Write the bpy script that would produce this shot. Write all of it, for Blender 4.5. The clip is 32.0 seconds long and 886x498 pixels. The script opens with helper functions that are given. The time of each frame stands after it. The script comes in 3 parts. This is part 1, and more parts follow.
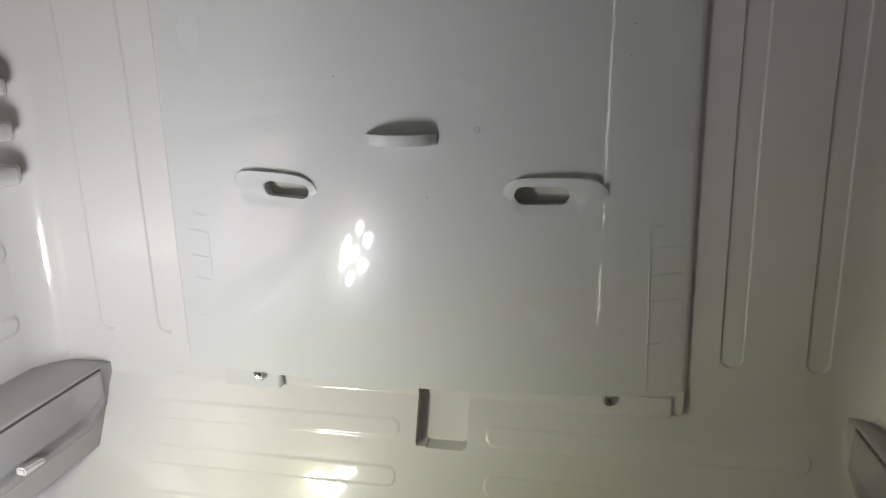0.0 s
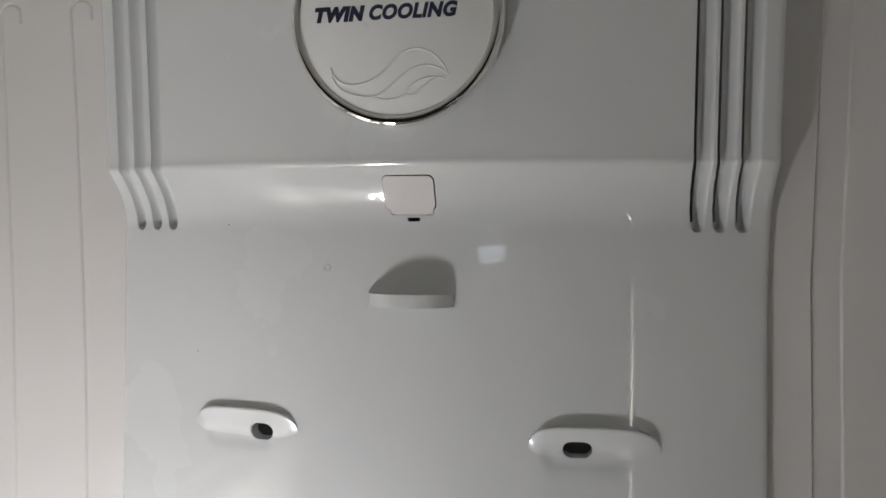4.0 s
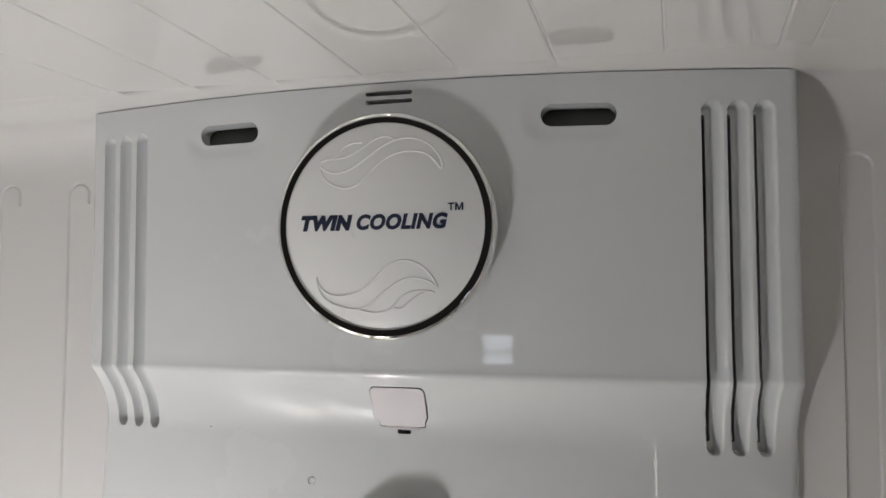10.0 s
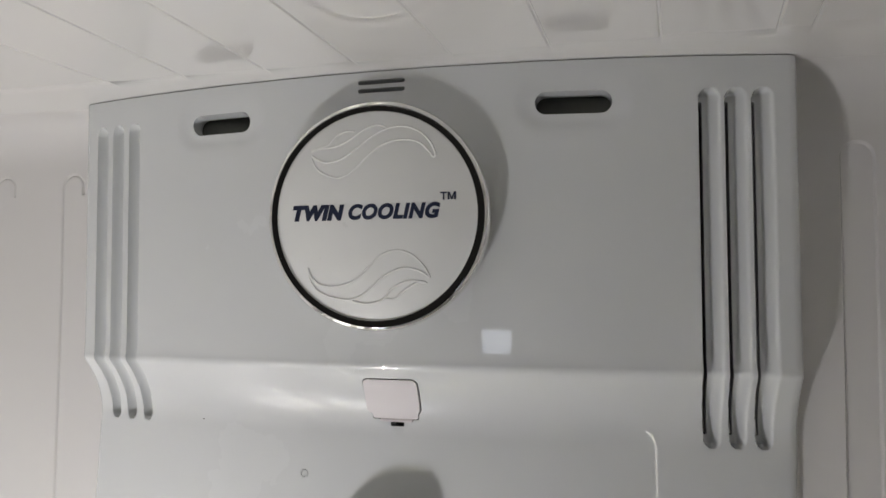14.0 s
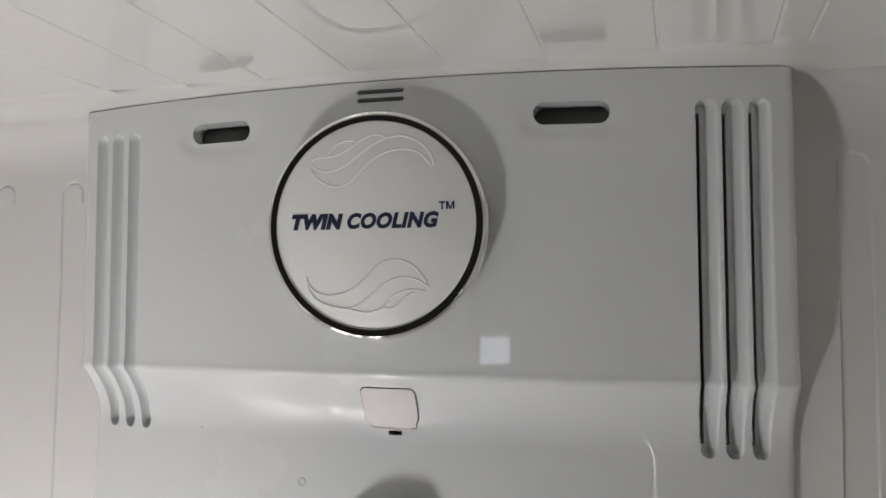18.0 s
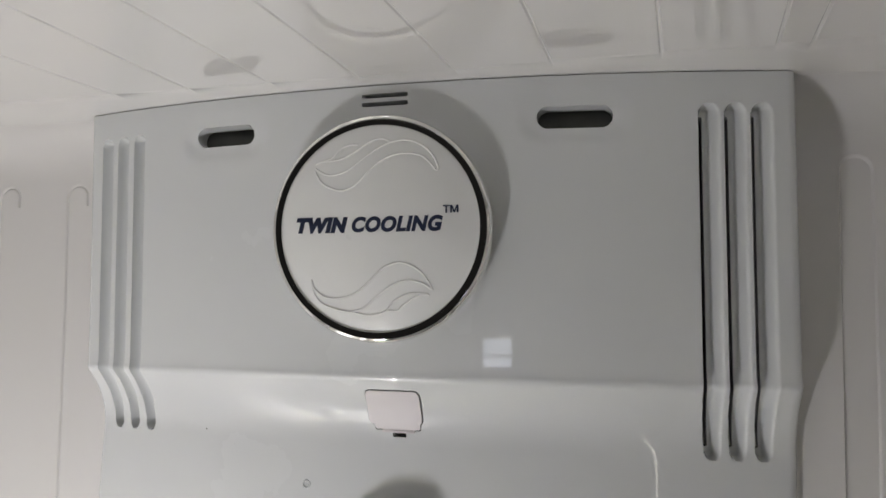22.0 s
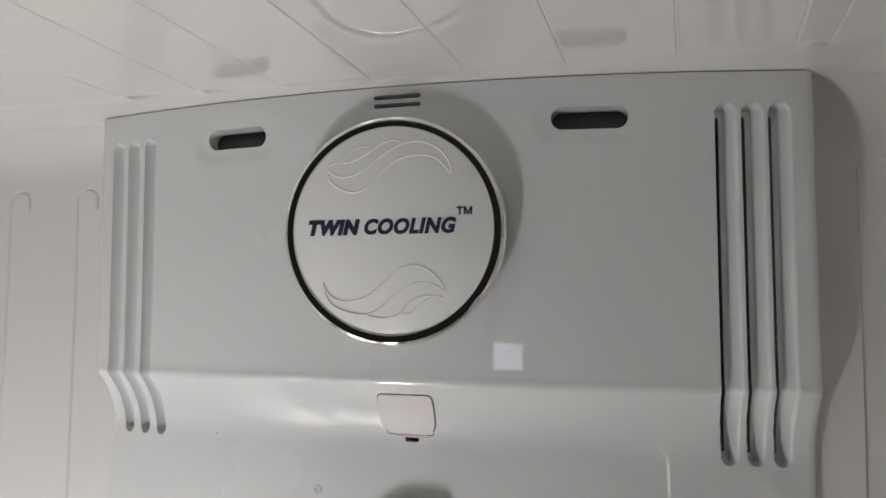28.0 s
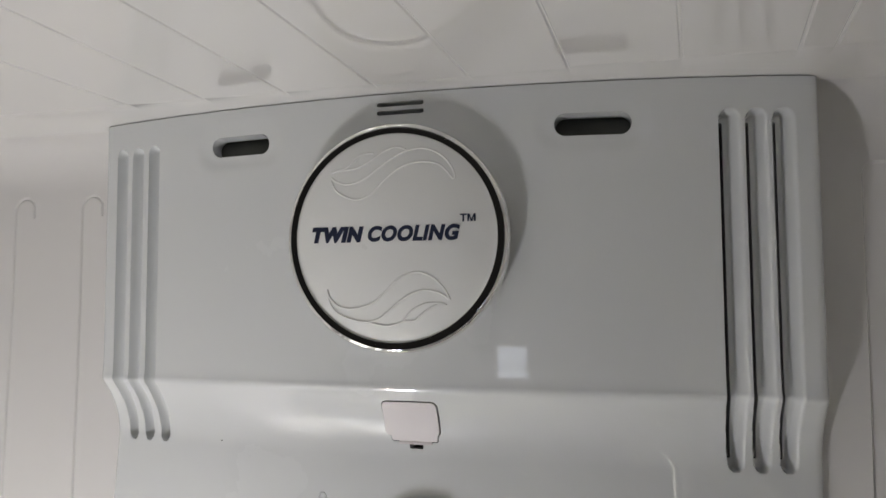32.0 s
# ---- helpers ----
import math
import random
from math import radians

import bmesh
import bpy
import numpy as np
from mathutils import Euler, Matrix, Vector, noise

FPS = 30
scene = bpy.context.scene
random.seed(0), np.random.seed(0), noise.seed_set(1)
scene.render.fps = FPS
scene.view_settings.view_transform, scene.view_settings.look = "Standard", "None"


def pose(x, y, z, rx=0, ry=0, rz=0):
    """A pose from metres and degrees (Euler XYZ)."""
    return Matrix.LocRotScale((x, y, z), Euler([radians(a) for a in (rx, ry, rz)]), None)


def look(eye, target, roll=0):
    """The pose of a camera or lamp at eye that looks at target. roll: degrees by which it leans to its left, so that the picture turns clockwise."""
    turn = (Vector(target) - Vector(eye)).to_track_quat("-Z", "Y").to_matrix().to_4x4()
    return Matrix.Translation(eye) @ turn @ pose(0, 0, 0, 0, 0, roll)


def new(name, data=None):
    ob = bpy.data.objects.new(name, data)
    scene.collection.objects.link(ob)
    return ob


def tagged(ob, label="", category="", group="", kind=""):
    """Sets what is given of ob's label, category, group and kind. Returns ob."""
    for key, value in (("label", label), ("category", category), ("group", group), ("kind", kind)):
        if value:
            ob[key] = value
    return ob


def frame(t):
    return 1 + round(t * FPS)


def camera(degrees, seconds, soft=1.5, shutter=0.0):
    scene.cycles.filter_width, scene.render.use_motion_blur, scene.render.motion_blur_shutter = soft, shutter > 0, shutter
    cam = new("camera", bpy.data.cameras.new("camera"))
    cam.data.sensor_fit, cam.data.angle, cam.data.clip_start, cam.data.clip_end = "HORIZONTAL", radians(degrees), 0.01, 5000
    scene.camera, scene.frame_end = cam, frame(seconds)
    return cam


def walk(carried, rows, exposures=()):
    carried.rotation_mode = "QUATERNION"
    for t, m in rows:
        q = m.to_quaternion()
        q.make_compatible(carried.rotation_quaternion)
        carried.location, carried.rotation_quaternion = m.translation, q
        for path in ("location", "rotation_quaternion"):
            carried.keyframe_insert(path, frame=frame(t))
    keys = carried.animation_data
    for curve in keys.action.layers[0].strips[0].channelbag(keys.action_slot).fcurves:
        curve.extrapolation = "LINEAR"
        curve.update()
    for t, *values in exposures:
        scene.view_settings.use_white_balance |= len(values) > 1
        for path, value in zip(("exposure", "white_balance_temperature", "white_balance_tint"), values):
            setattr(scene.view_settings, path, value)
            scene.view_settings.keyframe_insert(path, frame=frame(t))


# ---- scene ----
cam = camera(67.4, 32.0)
PATH = [
    (0, (-0.007, 0.083, 1.041), (-0.372, 1.98, 0.525), -0.8),
    (0.5, (0.0, 0.086, 1.046), (-0.368, 1.981, 0.523), -0.8),
    (1, (0.0, 0.087, 1.049), (-0.375, 1.983, 0.535), -0.8),
    (1.5, (-0.005, 0.088, 1.051), (-0.392, 1.987, 0.558), -0.5),
    (2, (-0.012, 0.092, 1.067), (-0.391, 2.003, 0.614), -0.1),
    (2.5, (-0.021, 0.1, 1.102), (-0.385, 2.039, 0.771), -0.0),
    (3, (-0.025, 0.117, 1.135), (-0.39, 2.076, 0.97), 0.3),
    (3.5, (-0.033, 0.132, 1.163), (-0.38, 2.101, 1.104), 0.5),
    (4, (-0.033, 0.149, 1.19), (-0.379, 2.119, 1.195), 0.6),
    (4.5, (-0.033, 0.154, 1.205), (-0.401, 2.118, 1.288), 0.7),
    (6.5, (-0.025, 0.163, 1.243), (-0.447, 2.106, 1.456), 0.4),
    (7, (-0.023, 0.167, 1.245), (-0.463, 2.105, 1.466), 0.6),
    (7.5, (-0.025, 0.166, 1.247), (-0.476, 2.1, 1.48), 0.9),
    (8, (-0.026, 0.164, 1.248), (-0.48, 2.098, 1.485), 0.9),
    (8.5, (-0.026, 0.164, 1.246), (-0.472, 2.099, 1.488), 0.9),
    (9, (-0.022, 0.167, 1.247), (-0.465, 2.102, 1.491), 0.9),
    (9.5, (-0.022, 0.169, 1.247), (-0.457, 2.105, 1.495), 0.8),
    (10, (-0.021, 0.168, 1.248), (-0.45, 2.105, 1.498), 0.8),
    (10.5, (-0.018, 0.167, 1.249), (-0.44, 2.106, 1.497), 0.7),
    (11, (-0.02, 0.168, 1.248), (-0.442, 2.107, 1.493), 0.8),
    (11.5, (-0.019, 0.167, 1.248), (-0.448, 2.106, 1.485), 0.7),
    (12, (-0.019, 0.17, 1.246), (-0.452, 2.107, 1.486), 0.7),
    (12.5, (-0.018, 0.17, 1.246), (-0.46, 2.105, 1.49), 0.8),
    (13, (-0.018, 0.173, 1.243), (-0.461, 2.108, 1.488), 0.8),
    (13.5, (-0.016, 0.173, 1.245), (-0.461, 2.108, 1.486), 0.8),
    (15.5, (-0.019, 0.172, 1.246), (-0.47, 2.103, 1.501), 1.0),
    (16, (-0.018, 0.171, 1.246), (-0.464, 2.103, 1.507), 1.0),
    (16.5, (-0.018, 0.171, 1.247), (-0.463, 2.104, 1.508), 1.0),
    (17, (-0.016, 0.171, 1.248), (-0.46, 2.105, 1.499), 1.0),
    (17.5, (-0.016, 0.173, 1.247), (-0.462, 2.106, 1.497), 0.9),
    (18, (-0.016, 0.172, 1.247), (-0.46, 2.105, 1.505), 1.0),
    (18.5, (-0.014, 0.171, 1.248), (-0.455, 2.105, 1.5), 0.9),
    (19, (-0.014, 0.171, 1.248), (-0.453, 2.105, 1.503), 0.8),
    (19.5, (-0.017, 0.171, 1.247), (-0.456, 2.105, 1.504), 0.9),
    (20, (-0.016, 0.171, 1.247), (-0.456, 2.105, 1.499), 0.9),
    (20.5, (-0.013, 0.172, 1.247), (-0.454, 2.107, 1.494), 0.8),
    (21, (-0.014, 0.172, 1.247), (-0.457, 2.105, 1.503), 1.0),
    (21.5, (-0.015, 0.171, 1.249), (-0.464, 2.104, 1.499), 1.0),
    (22, (-0.017, 0.17, 1.248), (-0.463, 2.103, 1.507), 1.0),
    (22.5, (-0.016, 0.172, 1.248), (-0.47, 2.103, 1.505), 0.9),
    (23, (-0.018, 0.172, 1.248), (-0.474, 2.102, 1.51), 0.9),
    (23.5, (-0.015, 0.171, 1.249), (-0.476, 2.1, 1.508), 0.9),
    (24, (-0.016, 0.171, 1.247), (-0.474, 2.099, 1.518), 1.0),
    (24.5, (-0.019, 0.17, 1.248), (-0.479, 2.098, 1.514), 1.1),
    (25, (-0.021, 0.169, 1.249), (-0.484, 2.097, 1.512), 1.3),
    (25.5, (-0.023, 0.169, 1.248), (-0.488, 2.097, 1.511), 1.3),
    (27.5, (-0.02, 0.17, 1.248), (-0.481, 2.097, 1.521), 1.0),
    (28, (-0.021, 0.172, 1.247), (-0.481, 2.099, 1.522), 1.0),
    (28.5, (-0.022, 0.171, 1.248), (-0.477, 2.1, 1.515), 1.1),
    (29, (-0.022, 0.172, 1.249), (-0.478, 2.1, 1.517), 1.3),
    (29.5, (-0.022, 0.172, 1.25), (-0.48, 2.1, 1.518), 1.2),
    (30, (-0.021, 0.172, 1.248), (-0.483, 2.097, 1.531), 1.0),
    (30.5, (-0.021, 0.172, 1.249), (-0.487, 2.096, 1.533), 1.1),
    (31, (-0.021, 0.172, 1.249), (-0.492, 2.095, 1.531), 1.0),
    (31.5, (-0.02, 0.172, 1.249), (-0.493, 2.096, 1.529), 0.8),
    (32, (-0.021, 0.172, 1.249), (-0.492, 2.096, 1.53), 0.8),
]
walk(cam, [(t, look(eye, target, roll)) for t, eye, target, roll in PATH], [(0, -0.58), (1, -0.55), (2, -0.55), (2.5, -0.54), (3, -0.36), (3.5, -0.16), (4, 0.00), (4.5, 0.20), (6.5, 0.35), (20, 0.36), (28, 0.32), (32, 0.27)])

# ---- world and light ----
world = bpy.data.worlds.new("dim_room_air")
scene.world = world
world.use_nodes = True
world.node_tree.nodes["Background"].inputs[0].default_value = (0.9, 0.85, 0.8, 1)
world.node_tree.nodes["Background"].inputs[1].default_value = 0.008

CX = -0.1015                      # the middle of the refrigerator
WALL_Y = 0.4765                   # face of the back wall
LEFT, RIGHT = -0.378, 0.176       # faces of the side walls
TOP = 1.3550                      # face of the liner's ceiling
FRONT = -0.06                     # front rim of the liner
FLOOR_Z = 0.66                    # liner floor
TORCH = Vector((-0.252, 0.184, 0.856))


# ---- materials ----
def material(name, colour, rough, metal=0.0, mottle=0.05, scale=30.0, bump=0.0, bump_scale=400.0, rough_var=0.06, coat=0.0, spec=0.5, coat_ior=1.56, coat_rough=0.035, grit=0.0):
    m = bpy.data.materials.new(name)
    m.use_nodes = True
    nt = m.node_tree
    b = nt.nodes["Principled BSDF"]
    b.inputs["Metallic"].default_value = metal
    b.inputs["Specular IOR Level"].default_value = spec
    b.inputs["Coat Weight"].default_value = coat
    b.inputs["Coat Roughness"].default_value = coat_rough
    b.inputs["Coat IOR"].default_value = coat_ior
    tc = nt.nodes.new("ShaderNodeTexCoord")
    n1 = nt.nodes.new("ShaderNodeTexNoise")
    n1.inputs["Scale"].default_value, n1.inputs["Detail"].default_value = scale, 5
    nt.links.new(tc.outputs["Object"], n1.inputs["Vector"])
    ramp = nt.nodes.new("ShaderNodeValToRGB")
    lo, hi = [c * (1 - mottle) for c in colour], [min(1, c * (1 + mottle * 0.5)) for c in colour]
    ramp.color_ramp.elements[0].color, ramp.color_ramp.elements[1].color = (*lo, 1), (*hi, 1)
    ramp.color_ramp.elements[0].position, ramp.color_ramp.elements[1].position = 0.3, 0.7
    nt.links.new(n1.outputs["Fac"], ramp.inputs["Fac"])
    nt.links.new(ramp.outputs["Color"], b.inputs["Base Color"])
    n2 = nt.nodes.new("ShaderNodeTexNoise")
    n2.inputs["Scale"].default_value, n2.inputs["Detail"].default_value = scale * 2.3, 6
    nt.links.new(tc.outputs["Object"], n2.inputs["Vector"])
    mr = nt.nodes.new("ShaderNodeMapRange")
    mr.inputs["To Min"].default_value, mr.inputs["To Max"].default_value = max(0.02, rough - rough_var), rough + rough_var
    nt.links.new(n2.outputs["Fac"], mr.inputs["Value"])
    nt.links.new(mr.outputs["Result"], b.inputs["Roughness"])
    if bump:
        n3 = nt.nodes.new("ShaderNodeTexNoise")
        n3.inputs["Scale"].default_value, n3.inputs["Detail"].default_value = bump_scale, 2
        nt.links.new(tc.outputs["Object"], n3.inputs["Vector"])
        bp = nt.nodes.new("ShaderNodeBump")
        bp.inputs["Strength"].default_value, bp.inputs["Distance"].default_value = bump, 0.0004
        nt.links.new(n3.outputs["Fac"], bp.inputs["Height"])
        nt.links.new(bp.outputs["Normal"], b.inputs["Normal"])
        if grit:
            n4 = nt.nodes.new("ShaderNodeTexNoise")
            n4.inputs["Scale"].default_value, n4.inputs["Detail"].default_value = 150, 3
            nt.links.new(tc.outputs["Object"], n4.inputs["Vector"])
            fine = nt.nodes.new("ShaderNodeBump")
            fine.inputs["Strength"].default_value, fine.inputs["Distance"].default_value = grit, 0.0004
            nt.links.new(n4.outputs["Fac"], fine.inputs["Height"])
            nt.links.new(bp.outputs["Normal"], fine.inputs["Normal"])
            nt.links.new(fine.outputs["Normal"], b.inputs["Coat Normal"])
    return m


def glow(name, colour, strength):
    m = bpy.data.materials.new(name)
    m.use_nodes = True
    b = m.node_tree.nodes["Principled BSDF"]
    b.inputs["Base Color"].default_value = (0.02, 0.02, 0.02, 1)
    b.inputs["Emission Color"].default_value = (*colour, 1)
    b.inputs["Emission Strength"].default_value = strength
    return m


LINER = material("white_liner_plastic", (0.678, 0.663, 0.648), 0.25, mottle=0.004, scale=5, bump=0.02, bump_scale=30, rough_var=0.015, spec=0.16, coat=1.0)
COVER = material("white_moulded_cover", (0.638, 0.652, 0.653), 0.27, mottle=0.003, scale=5, bump=0.015, bump_scale=30, rough_var=0.015, spec=0.27, coat=1.0, coat_rough=0.02, grit=0.035)
# Liner plastic with its base lifted to put missing light on the ceiling.
CEILING = material("polished_ceiling_brightened", (0.79, 0.776, 0.755), 0.25, mottle=0.004, scale=5, bump=0.010, bump_scale=25, rough_var=0.015, spec=0.16, coat=1.0, coat_ior=3.4, coat_rough=0.006)
CAP = material("satin_cap_plastic", (0.67, 0.635, 0.635), 0.46, mottle=0.02, scale=40, bump=0.05, bump_scale=160, spec=0.3)
FACE = material("pearl_badge_face", (0.74, 0.745, 0.73), 0.30, metal=0.0, mottle=0.015, scale=60, bump=0.02)
# Face tone lifted, and glossier, so the ridges carry a highlight.
EMBOSS = material("glossy_badge_relief", (0.80, 0.80, 0.785), 0.12, mottle=0.01, scale=60, bump=0.0)
CHROME = material("chrome", (0.85, 0.85, 0.83), 0.05, metal=1.0, mottle=0.01, rough_var=0.02)
INK = material("navy_ink", (0.016, 0.022, 0.05), 0.35, mottle=0.1)
# Dark tone for specks, and for shade inside vents, slits and screw slots.
DARK = material("shade_and_speck_dark", (0.075, 0.077, 0.068), 0.6, mottle=0.2, scale=60)
DUCT = material("pale_duct_plastic", (0.58, 0.56, 0.52), 0.5, mottle=0.08, scale=80)
STEEL = material("screw_steel", (0.62, 0.61, 0.58), 0.28, metal=1.0, mottle=0.2, scale=300)

# White boss plastic greyed to carry the shade along the side wall.
BOSSMAT = material("shade_grey_boss_plastic", (0.42, 0.415, 0.405), 0.3, mottle=0.02, scale=20, bump=0.03)
# Grey rail plastic, darkened further for shade; the cabinet panels share it.
RAILMAT = material("darkened_grey_plastic", (0.37, 0.37, 0.365), 0.22, mottle=0.03, scale=30, bump=0.05)
TILE = material("brown_floor_tile", (0.22, 0.19, 0.16), 0.4, mottle=0.2, scale=6)
TORCHBODY = material("black_torch_plastic", (0.03, 0.03, 0.032), 0.4, mottle=0.2, scale=60)
LED = glow("torch_led_cool", (0.945, 0.940, 1.11), 340.0)
# Glow of an added, unseen strip that makes the streak on the cover.
STRIPGLOW = glow("strip_glow", (1.0, 0.97, 0.84), 8.0)
STRIPDIM = glow("strip_glow_dim", (1.0, 0.97, 0.84), 4.0)
LED_WARM = glow("torch_led_warm", (1.0, 0.955, 0.74), 380.0)
# Glow of an unseen added panel, for the square reflection on the cover.
PANE = glow("reflection_panel_glow", (0.80, 0.86, 1.0), 3.1)


# ---- mesh helpers ----
def mesh_object(name, bm, mat, smooth=True, angle=None):
    me = bpy.data.meshes.new(name)
    bmesh.ops.recalc_face_normals(bm, faces=bm.faces)
    bm.to_mesh(me)
    bm.free()
    me.materials.append(mat)
    for p in me.polygons:
        p.use_smooth = smooth
    if angle:
        me.set_sharp_from_angle(angle=radians(angle))
    return new(name, me)


def part(name, bm, mat, parent, label="", angle=35):
    ob = mesh_object(name, bm, mat, True, angle)
    ob.parent = parent
    if label:
        ob["label"] = label
    return ob


def thing(name, label, category, group="", at=(0, 0, 0)):
    ob = new(name)
    ob.location = at
    ob.empty_display_size = 0.02
    return tagged(ob, label, category, group)


def place(ob, loc=(0, 0, 0), rot=(0, 0, 0)):
    ob.location = loc
    ob.rotation_euler = [radians(a) for a in rot]
    return ob


def box_bm(lo, hi, bevel=0.0, seg=2):
    bm = bmesh.new()
    bmesh.ops.create_cube(bm, size=1)
    for v in bm.verts:
        v.co = Vector([lo[i] + (v.co[i] + 0.5) * (hi[i] - lo[i]) for i in range(3)])
    if bevel:
        bmesh.ops.bevel(bm, geom=bm.edges[:], offset=bevel, segments=seg, affect="EDGES")
    return bm


def prism_bm(points, depth, axis_from, bevel=0.0):
    """A flat outline (pairs) lifted along y from axis_from to axis_from + depth."""
    bm = bmesh.new()
    a = [bm.verts.new((x, axis_from, z)) for x, z in points]
    b = [bm.verts.new((x, axis_from + depth, z)) for x, z in points]
    bm.faces.new(a)
    bm.faces.new(b[::-1])
    n = len(points)
    for i in range(n):
        bm.faces.new((a[i], b[i], b[(i + 1) % n], a[(i + 1) % n]))
    if bevel:
        edges = [e for e in bm.edges if all(v in a for v in e.verts)]
        bmesh.ops.bevel(bm, geom=edges, offset=bevel, segments=2, affect="EDGES")
    return bm


def lathe_bm(profile, steps=96):
    """Rings (radius, y) turned about the y axis."""
    bm = bmesh.new()
    rings = []
    for r, y in profile:
        if r < 1e-6:
            rings.append([bm.verts.new((0, y, 0))])
        else:
            rings.append([bm.verts.new((r * math.cos(2 * math.pi * i / steps), y, r * math.sin(2 * math.pi * i / steps))) for i in range(steps)])
    for p, q in zip(rings, rings[1:]):
        for i in range(steps):
            j = (i + 1) % steps
            if len(p) == 1 and len(q) > 1:
                bm.faces.new((p[0], q[i], q[j]))
            elif len(q) == 1 and len(p) > 1:
                bm.faces.new((p[i], q[0], p[j]))
            elif len(p) > 1:
                bm.faces.new((p[i], q[i], q[j], p[j]))
    return bm


def tube_bm(points, radius, sides=8, flat=1.0, closed=False):
    """A thin bead along points that lie in an x-z plane; flat squeezes it along y."""
    bm = bmesh.new()
    pts = [Vector(p) for p in points]
    n = len(pts)
    rings = []
    for i, p in enumerate(pts):
        a = pts[(i - 1) % n] if closed else pts[max(0, i - 1)]
        b = pts[(i + 1) % n] if closed else pts[min(n - 1, i + 1)]
        d = (b - a).normalized()
        side = d.cross(Vector((0, 1, 0))).normalized()
        taper = 1.0 if closed or 0 < i < n - 1 else 0.35
        rings.append([bm.verts.new(p + side * radius * taper * math.cos(2 * math.pi * k / sides) + Vector((0, flat * radius * taper * math.sin(2 * math.pi * k / sides), 0))) for k in range(sides)])
    for i in range(n if closed else n - 1):
        p, q = rings[i], rings[(i + 1) % n]
        for k in range(sides):
            bm.faces.new((p[k], q[k], q[(k + 1) % sides], p[(k + 1) % sides]))
    if not closed:
        bm.faces.new(rings[0])
        bm.faces.new(rings[-1][::-1])
    return bm


def spline(points, per=10, closed=False):
    """Catmull-Rom curve through points."""
    pts = [Vector(p) for p in points]
    n = len(pts)
    out = []
    for i in range(n if closed else n - 1):
        if closed:
            p0, p1, p2, p3 = (pts[(i + k) % n] for k in (-1, 0, 1, 2))
        else:
            p0, p1, p2, p3 = pts[max(0, i - 1)], pts[i], pts[i + 1], pts[min(n - 1, i + 2)]
        for s in range(per):
            t = s / per
            out.append(0.5 * ((2 * p1) + (p2 - p0) * t + (2 * p0 - 5 * p1 + 4 * p2 - p3) * t * t + (3 * p1 - p0 - 3 * p2 + p3) * t ** 3))
    if not closed:
        out.append(pts[-1])
    return out


def capsule(x, z, ax, az, bx, bz, r):
    """Signed distance to a rounded bar."""
    px, pz, dx, dz = x - ax, z - az, bx - ax, bz - az
    k = max(0.0, min(1.0, (px * dx + pz * dz) / max(1e-12, dx * dx + dz * dz)))
    return math.hypot(px - k * dx, pz - k * dz) - r


def rounded(x, z, cx, cz, hx, hz, r):
    qx, qz = abs(x - cx) - hx + r, abs(z - cz) - hz + r
    return math.hypot(max(qx, 0), max(qz, 0)) + min(max(qx, qz), 0) - r


def steps(a, b, fine, coarse, spots):
    """Grid lines from a to b: fine steps inside the spots, coarse ones elsewhere."""
    out, v = [a], a
    while v < b - 1e-9:
        step = fine if any(lo <= v <= hi for lo, hi in spots) else coarse
        v = min(b, v + step)
        for lo, hi in spots:
            if out[-1] < lo - 1e-9 < v:
                v = lo
        out.append(v)
    if out[-1] - out[-2] < fine * 0.3:
        out.pop(-2)
    return out


def sheet_bm(xs, zs, surface, holes=(), lining=0.0, mapping=None):
    """A moulded sheet over the grid xs by zs: surface(x, z) gives y. Holes (signed distances) are cut to their outline and lined to the back."""
    bm = bmesh.new()
    nx, nz = len(xs), len(zs)
    flat = [[(x, z) for z in zs] for x in xs]
    if mapping:
        flat = [[mapping(x, z) for x, z in col] for col in flat]
    keep = [[True] * (nz - 1) for _ in range(nx - 1)]
    if holes:
        def sd(x, z):
            return min(h(x, z) for h in holes)
        edge = set()
        for i in range(nx - 1):
            for j in range(nz - 1):
                cx = sum(flat[i + a][j + b][0] for a in (0, 1) for b in (0, 1)) / 4
                cz = sum(flat[i + a][j + b][1] for a in (0, 1) for b in (0, 1)) / 4
                if sd(cx, cz) < 0:
                    keep[i][j] = False
        for i in range(nx):
            for j in range(nz):
                around = [keep[a][b] for a in (i - 1, i) for b in (j - 1, j) if 0 <= a < nx - 1 and 0 <= b < nz - 1]
                if any(around) and not all(around):
                    edge.add((i, j))
        for i, j in edge:
            x, z = flat[i][j]
            for _ in range(4):
                e = 1e-5
                d = sd(x, z)
                gx, gz = (sd(x + e, z) - sd(x - e, z)) / (2 * e), (sd(x, z + e) - sd(x, z - e)) / (2 * e)
                g = gx * gx + gz * gz
                if g < 1e-6:
                    break
                x, z = x - d * gx / g, z - d * gz / g
            flat[i][j] = (x, z)
    used = {}

    def vert(i, j):
        if (i, j) not in used:
            x, z = flat[i][j]
            used[i, j] = bm.verts.new((x, surface(x, z), z))
        return used[i, j]
    for i in range(nx - 1):
        for j in range(nz - 1):
            if keep[i][j]:
                bm.faces.new((vert(i, j), vert(i + 1, j), vert(i + 1, j + 1), vert(i, j + 1)))
    if holes and lining:
        rim = [e for e in bm.edges if e.is_boundary]
        outer = {used[k] for k in used if k[0] in (0, nx - 1) or k[1] in (0, nz - 1)}
        rim = [e for e in rim if not all(v in outer for v in e.verts)]
        made = bmesh.ops.extrude_edge_only(bm, edges=rim)["geom"]
        for v in made:
            if isinstance(v, bmesh.types.BMVert):
                v.co.y += lining
    return bm


